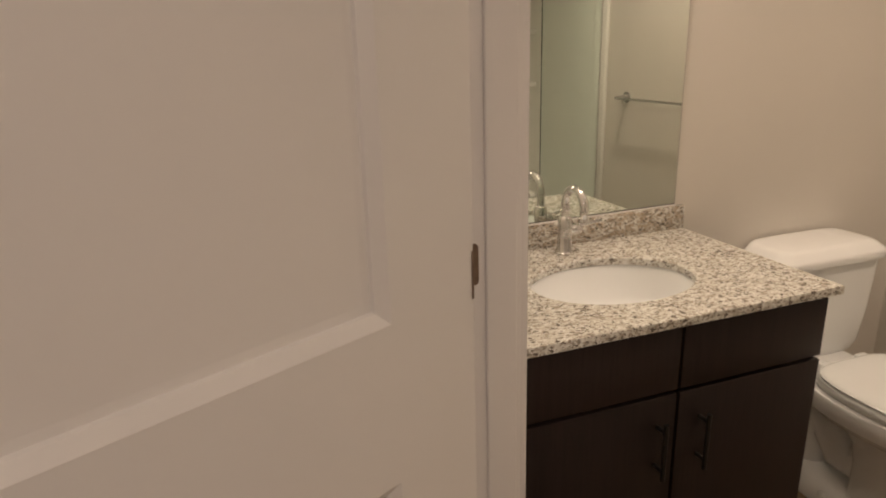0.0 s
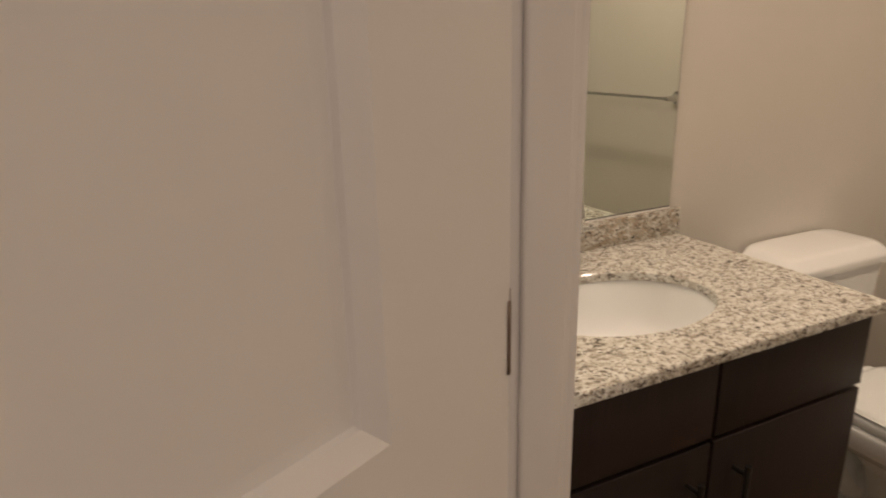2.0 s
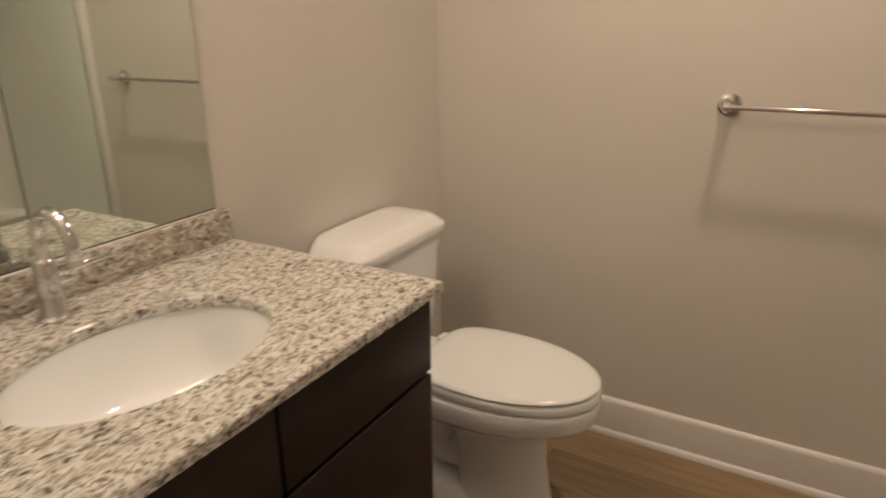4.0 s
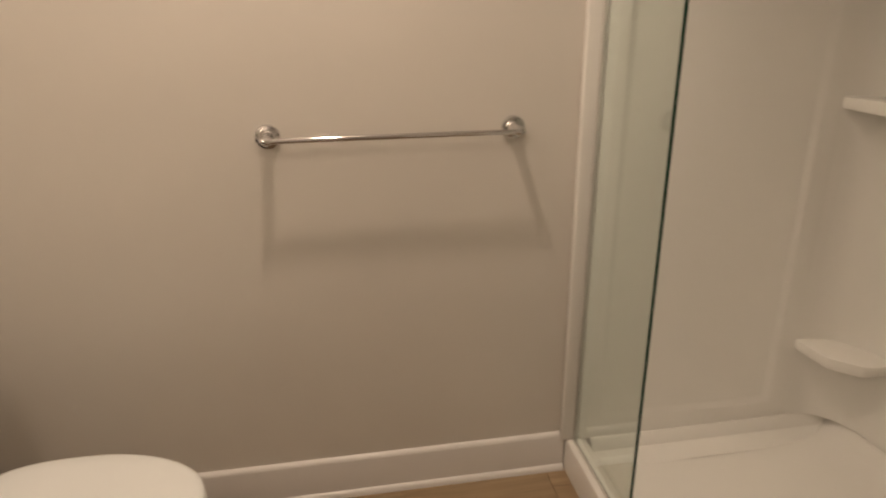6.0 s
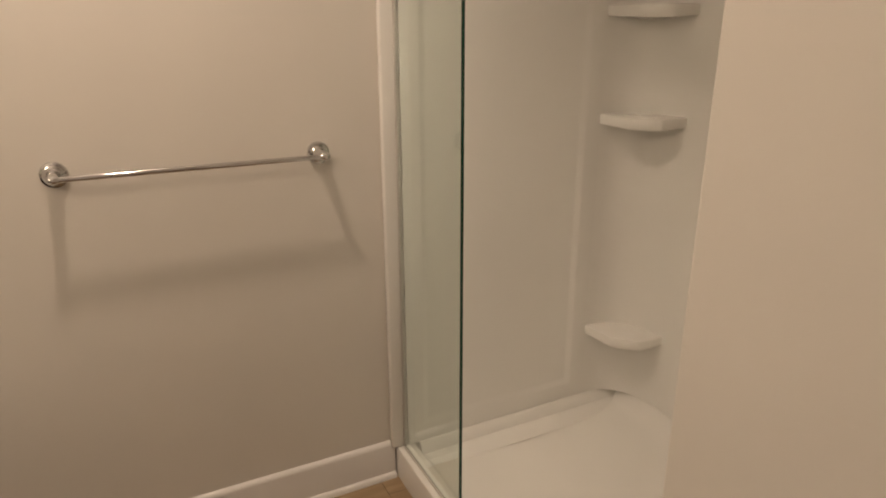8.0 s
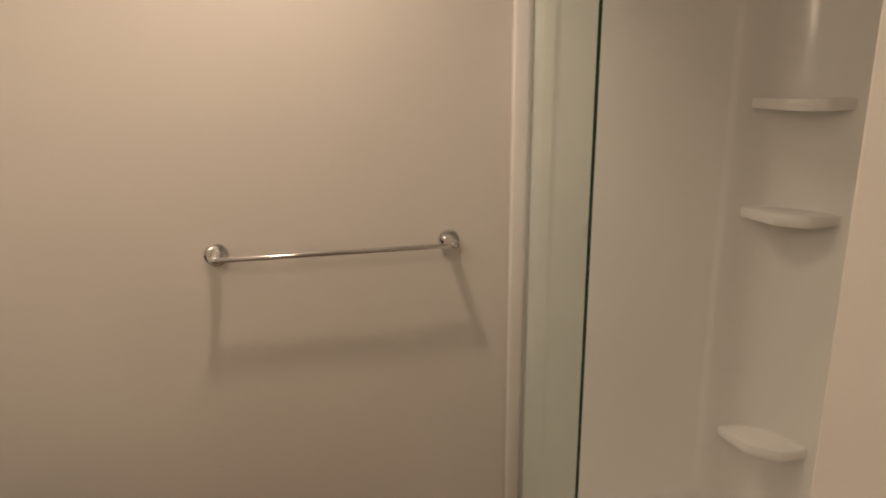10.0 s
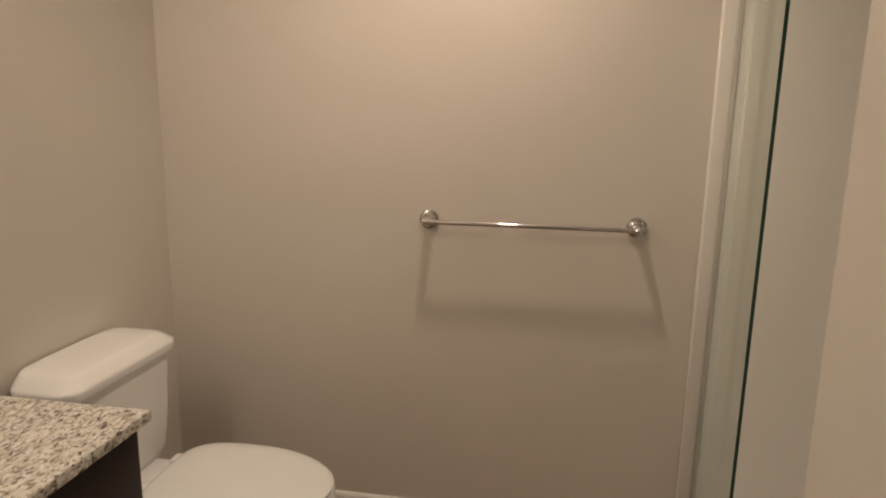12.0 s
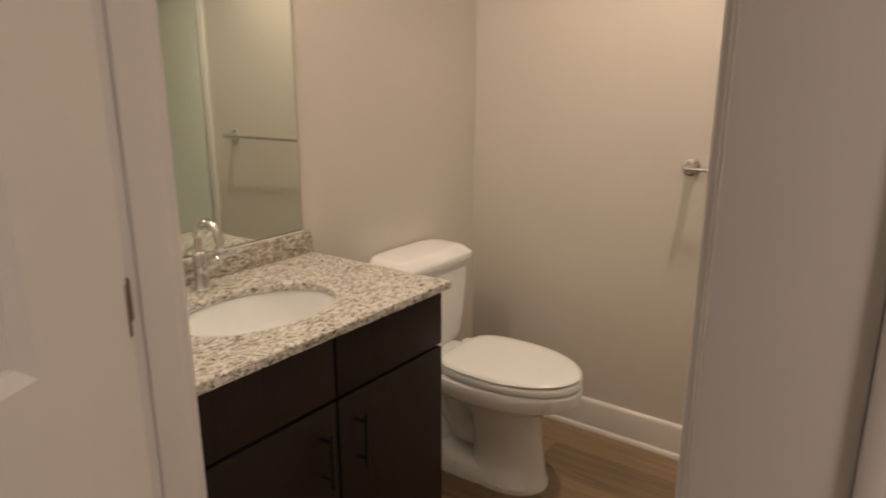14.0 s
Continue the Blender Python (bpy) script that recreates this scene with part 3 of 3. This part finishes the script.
valve = thing("supply_valve", "chrome water stop valve with a braided hose", "valve", (-0.70, -0.03, 0.17))
bm = bmesh.new()
lathe(bm, [(0.030, -0.0005), (0.028, -0.006), (0.010, -0.008), (0.010, -0.055), (0.006, -0.06)], (-0.70, 0.0, 0.17), "y", 18)
part("stub_pipe", bm, CHROME, valve)
part("valve_body", lathe(bmesh.new(), [(0.006, -0.02), (0.013, -0.018), (0.013, 0.02), (0.009, 0.024), (0.009, 0.035)], (-0.70, -0.055, 0.17), n=16), CHROME, valve)
part("valve_handle", lathe(bmesh.new(), [(0.004, -0.012), (0.017, -0.014), (0.017, -0.024), (0.006, -0.028)], (-0.70, -0.055, 0.17), "y", 16), CHROME, valve)
part("hose", tube(bmesh.new(), [(-0.70, -0.055, 0.20), (-0.698, -0.058, 0.25), (-0.68, -0.07, 0.31), (-0.64, -0.085, 0.36), (-0.60, -0.09, 0.412)], 0.006, 10), NICKEL, valve)

# ---- towel bar ----
BZ, YB0, YB1 = 1.112, -0.904, -1.533
bar = thing("towel_bar", "polished chrome towel bar on round wall posts", "towel bar", (-0.03, (YB0 + YB1) / 2, BZ))
for y in (YB0, YB1):
    bm = bmesh.new()
    lathe(bm, [(0.031, -0.0005), (0.031, -0.004), (0.0295, -0.007), (0.025, -0.008), (0.0245, -0.011), (0.017, -0.014), (0.0145, -0.018), (0.0130, -0.040), (0.0100, -0.060)], (0, y, BZ), "x", 30)
    p = part("post", bm, CHROME, bar)
    bm = bmesh.new()
    lathe(bm, [(0.003, -0.0135), (0.0080, -0.0115), (0.0108, -0.005), (0.0108, 0.005), (0.0080, 0.0115), (0.003, 0.0135)], (-0.068, y, BZ), "y", 22)
    part("collar", bm, CHROME, p)
part("rail", tube(bmesh.new(), [(-0.068, YB0, BZ), (-0.068, (YB0 + YB1) / 2, BZ), (-0.068, YB1, BZ)], 0.0070, 20), CHROME, bar)

# ---- shower ----
ZC = 0.112
PT = 0.022
pan = thing("shower_pan", "white acrylic shower pan with a raised curb", "shower pan", ((X_STUB) / 2, (Y_SHOW + Y_BACK) / 2, 0))
bm = bmesh.new()
pr = [(0, 0), (0, ZC - 0.012), (0.003, ZC - 0.004), (0.011, ZC), (0.060, ZC), (0.070, ZC - 0.004), (0.082, ZC - 0.03), (0.096, 0.065), (0.115, 0.055), (0.45, 0.045), (0.80, 0.055), (0.86, 0.062), (0.90, 0.075), (0.925, 0.105), (0.94, 0.112), (0.955, 0.112), (0.955, 0)]
loft(bm, [[(x, Y_SHOW - d, z) for d, z in pr] for x in (X_STUB + 0.003, -0.003)])
part("tray", bm, ACRYL, pan)
for xx, s in ((-0.003, -1), (X_STUB + 0.003, 1)):
    bm = bmesh.new()
    lip = [(0, 0.04), (0, 0.112), (0.024, 0.112), (0.033, 0.104), (0.045, 0.075), (0.075, 0.060), (0.10, 0.05)]
    loft(bm, [[(xx + s * d, y, z) for d, z in lip] for y in (Y_SHOW - 0.085, Y_BACK + 0.004)])
    part("side_lip", bm, ACRYL, pan)
part("drain", lathe(bmesh.new(), [(0.05, -0.004), (0.05, 0.003), (0.044, 0.005), (0.01, 0.004)], (-0.63, -2.2, 0.046), n=30), CHROME, pan, "round chrome shower drain")

surround = thing("shower_surround", "glossy white acrylic shower wall surround with moulded shelves", "shower wall", (X_STUB / 2, Y_BACK + 0.02, 0.11))
ZS0, ZS1 = 0.1125, 2.13


def panel_skin(p0, p1, inward, name):
    """A wall panel with a raised border, from p0 to p1 along a wall."""
    d = Vector((p1[0] - p0[0], p1[1] - p0[1]))
    L = d.length
    d.normalize()
    bm = bmesh.new()

    def at(s, q, z):
        return bm.verts.new((p0[0] + d.x * s + inward[0] * q, p0[1] + d.y * s + inward[1] * q, z))

    rings = []
    for o, q in ((0, 0.001), (0, PT), (0.055, PT), (0.064, PT - 0.004), (0.074, PT - 0.0095), (0.085, PT - 0.011)):
        rings.append([at(o, q, ZS0 + o), at(L - o, q, ZS0 + o), at(L - o, q, ZS1 - o), at(o, q, ZS1 - o)])
    for r0, r1 in zip(rings, rings[1:]):
        for i in range(4):
            bm.faces.new((r0[i], r0[(i + 1) % 4], r1[(i + 1) % 4], r1[i]))
    bm.faces.new(rings[-1])
    return part(name, bm, ACRYL, surround, smooth=True)


YC = -2.490
panel_skin((-0.001, Y_SHOW - 0.045), (-0.001, YC), (-1, 0), "side_panel")
panel_skin((X_STUB + 0.001, Y_SHOW - 0.045), (X_STUB + 0.001, YC), (1, 0), "side_panel")
panel_skin((-0.262, Y_BACK + 0.001), (X_STUB + 0.262, Y_BACK + 0.001), (0, 1), "back_panel")


def corner_column(cx, sx):
    """A concave corner with three moulded shelves; cx is the corner's x, sx the way into the shower."""
    wx, wy = 0.262, YC - (Y_BACK + PT)
    cove = []
    for i in range(15):
        a = math.radians(90 * i / 14)
        cove.append((cx + sx * (wx - (wx - PT) * math.cos(a) ** 0.75), YC - wy * math.sin(a) ** 0.75))
    ring = cove + [(cx + sx * wx, Y_BACK + 0.001), (cx + sx * 0.001, Y_BACK + 0.001), (cx + sx * 0.001, YC)]
    bm = bmesh.new()
    loft(bm, [[(x, y, z) for x, y in ring] for z in (ZS0, ZS1)])
    part("corner_column", bm, ACRYL, surround)
    for z in (0.366, 1.132, 1.469):
        front = [(PT + 0.0005, YC + 0.003), (0.090, YC - 0.004), (0.152, YC - 0.011), (0.160, YC - 0.016), (0.195, YC - 0.047), (0.228, YC - 0.076), (0.234, YC - 0.086), (0.238, YC - 0.110), (0.240, YC - 0.135), (0.241, Y_BACK + PT + 0.0005)]
        out = [(cx + sx * d * 0.93, y) for d, y in front] + [(cx + sx * 0.09, Y_BACK + 0.015), (cx + sx * 0.015, Y_BACK + 0.10)]
        mid = (cx + sx * 0.04, Y_BACK + 0.05)

        def ringz(k, zz, sag=0.0):
            return [(mid[0] + (x - mid[0]) * k, mid[1] + (y - mid[1]) * k, zz - sag * math.sin(math.pi * min(i, 9) / 9)) for i, (x, y) in enumerate(out)]

        bm = bmesh.new()
        loft(bm, [ringz(0.30, z - 0.010), ringz(0.65, z - 0.002), ringz(0.95, z + 0.003, 0.004), ringz(0.985, z, 0.006), ringz(1.0, z + 0.005, 0.005), ringz(1.0, z + 0.027), ringz(0.99, z + 0.0305), ringz(0.97, z + 0.0315), ringz(0.5, z + 0.030)])
        part("shelf", bm, ACRYL, surround)


corner_column(-0.001, -1)
corner_column(X_STUB + 0.001, 1)

head = thing("shower_fixture", "chrome shower head on a curved arm", "shower head", (X_STUB + 0.02, -2.23, 1.98))
part("flange", lathe(bmesh.new(), [(0.034, 0.013), (0.033, 0.020), (0.014, 0.024)], (X_STUB, -2.23, 1.98), "x", 24), CHROME, head)
part("arm", tube(bmesh.new(), [(X_STUB + 0.018, -2.23, 1.98), (X_STUB + 0.06, -2.23, 1.985), (X_STUB + 0.11, -2.23, 1.975), (X_STUB + 0.15, -2.23, 1.945), (X_STUB + 0.175, -2.23, 1.915)], 0.0105, 14), CHROME, head)
part("rose", tube(bmesh.new(), [(X_STUB + 0.170, -2.23, 1.922), (X_STUB + 0.190, -2.23, 1.895), (X_STUB + 0.205, -2.23, 1.872), (X_STUB + 0.212, -2.23, 1.862)], [0.014, 0.022, 0.045, 0.046], 24), CHROME, head)

for xx, s in ((0.0, -1), (X_STUB, 1)):
    a, b = sorted((xx + s * 0.0005, xx + s * 0.024))
    part("front_flange", box(bmesh.new(), a, b, Y_SHOW - 0.044, Y_SHOW + 0.018, ZC + 0.001, ZS1, 0.007, 3), ACRYL, surround)

screen = thing("shower_screen", "fixed clear glass shower panel with green edges", "shower screen", (-0.21, Y_SHOW - 0.03, ZC))
GX = -0.412
GY = Y_SHOW - 0.028
gl = part("pane", box(bmesh.new(), GX + 0.0012, -0.026, GY - 0.004, GY + 0.004, ZC + 0.006, 2.011), GLASS, screen, smooth=False)
gl.visible_shadow = False
part("polished_edge", box(bmesh.new(), GX - 0.0005, GX + 0.0010, GY - 0.0042, GY + 0.0042, ZC + 0.006, 2.011), EDGEG, screen, "dark green polished glass edge")
part("wall_channel", box(bmesh.new(), -0.030, -0.0245, GY - 0.007, GY + 0.007, ZC + 0.001, 2.011, 0.0015), GREY, screen)
part("bottom_channel", box(bmesh.new(), GX, -0.031, GY - 0.008, GY + 0.008, ZC + 0.0005, ZC + 0.0055, 0.001), GREY, screen)

rail = thing("shower_header", "slim metal header rail across the top of the shower opening", "shower rail", (X_STUB / 2, GY, 2.0))
part("bar", box(bmesh.new(), X_STUB + 0.002, -0.002, GY - 0.016, GY + 0.016, 2.018, 2.056, 0.004), NICKEL, rail)
for xx, s in ((-0.001, -1), (X_STUB + 0.001, 1)):
    a, b = sorted((xx + s * 0.024, xx + s * 0.032))
    part("end_bracket", box(bmesh.new(), a, b, GY - 0.022, GY + 0.022, 2.012, 2.062, 0.003), NICKEL, rail)

# ---- floor planks ----
PW, PL = 0.178, 1.22
bm = bmesh.new()
box(bm, -PW / 2 + 0.0006, PW / 2 - 0.0006, -PL / 2 + 0.0006, PL / 2 - 0.0006, -0.0088, 0.0, 0.0012, 1)
plank_mesh = to_mesh("plank", bm, PLANK)
rng = random.Random(4)

x = -0.09
while x > HALL_W:
    y = 0.62 + rng.uniform(-0.6, 0.0)
    if x < X_OUT:
        y += 0.5
    while y > HALL_S:
        inside = x > X_OUT - 0.1 and y + PL / 2 < Y_SHOW - 0.1
        if not inside:
            ob = new("plank", plank_mesh)
            ob.parent = floor
            ob.location = (x, y, 0.0)
        y -= PL
    x -= PW
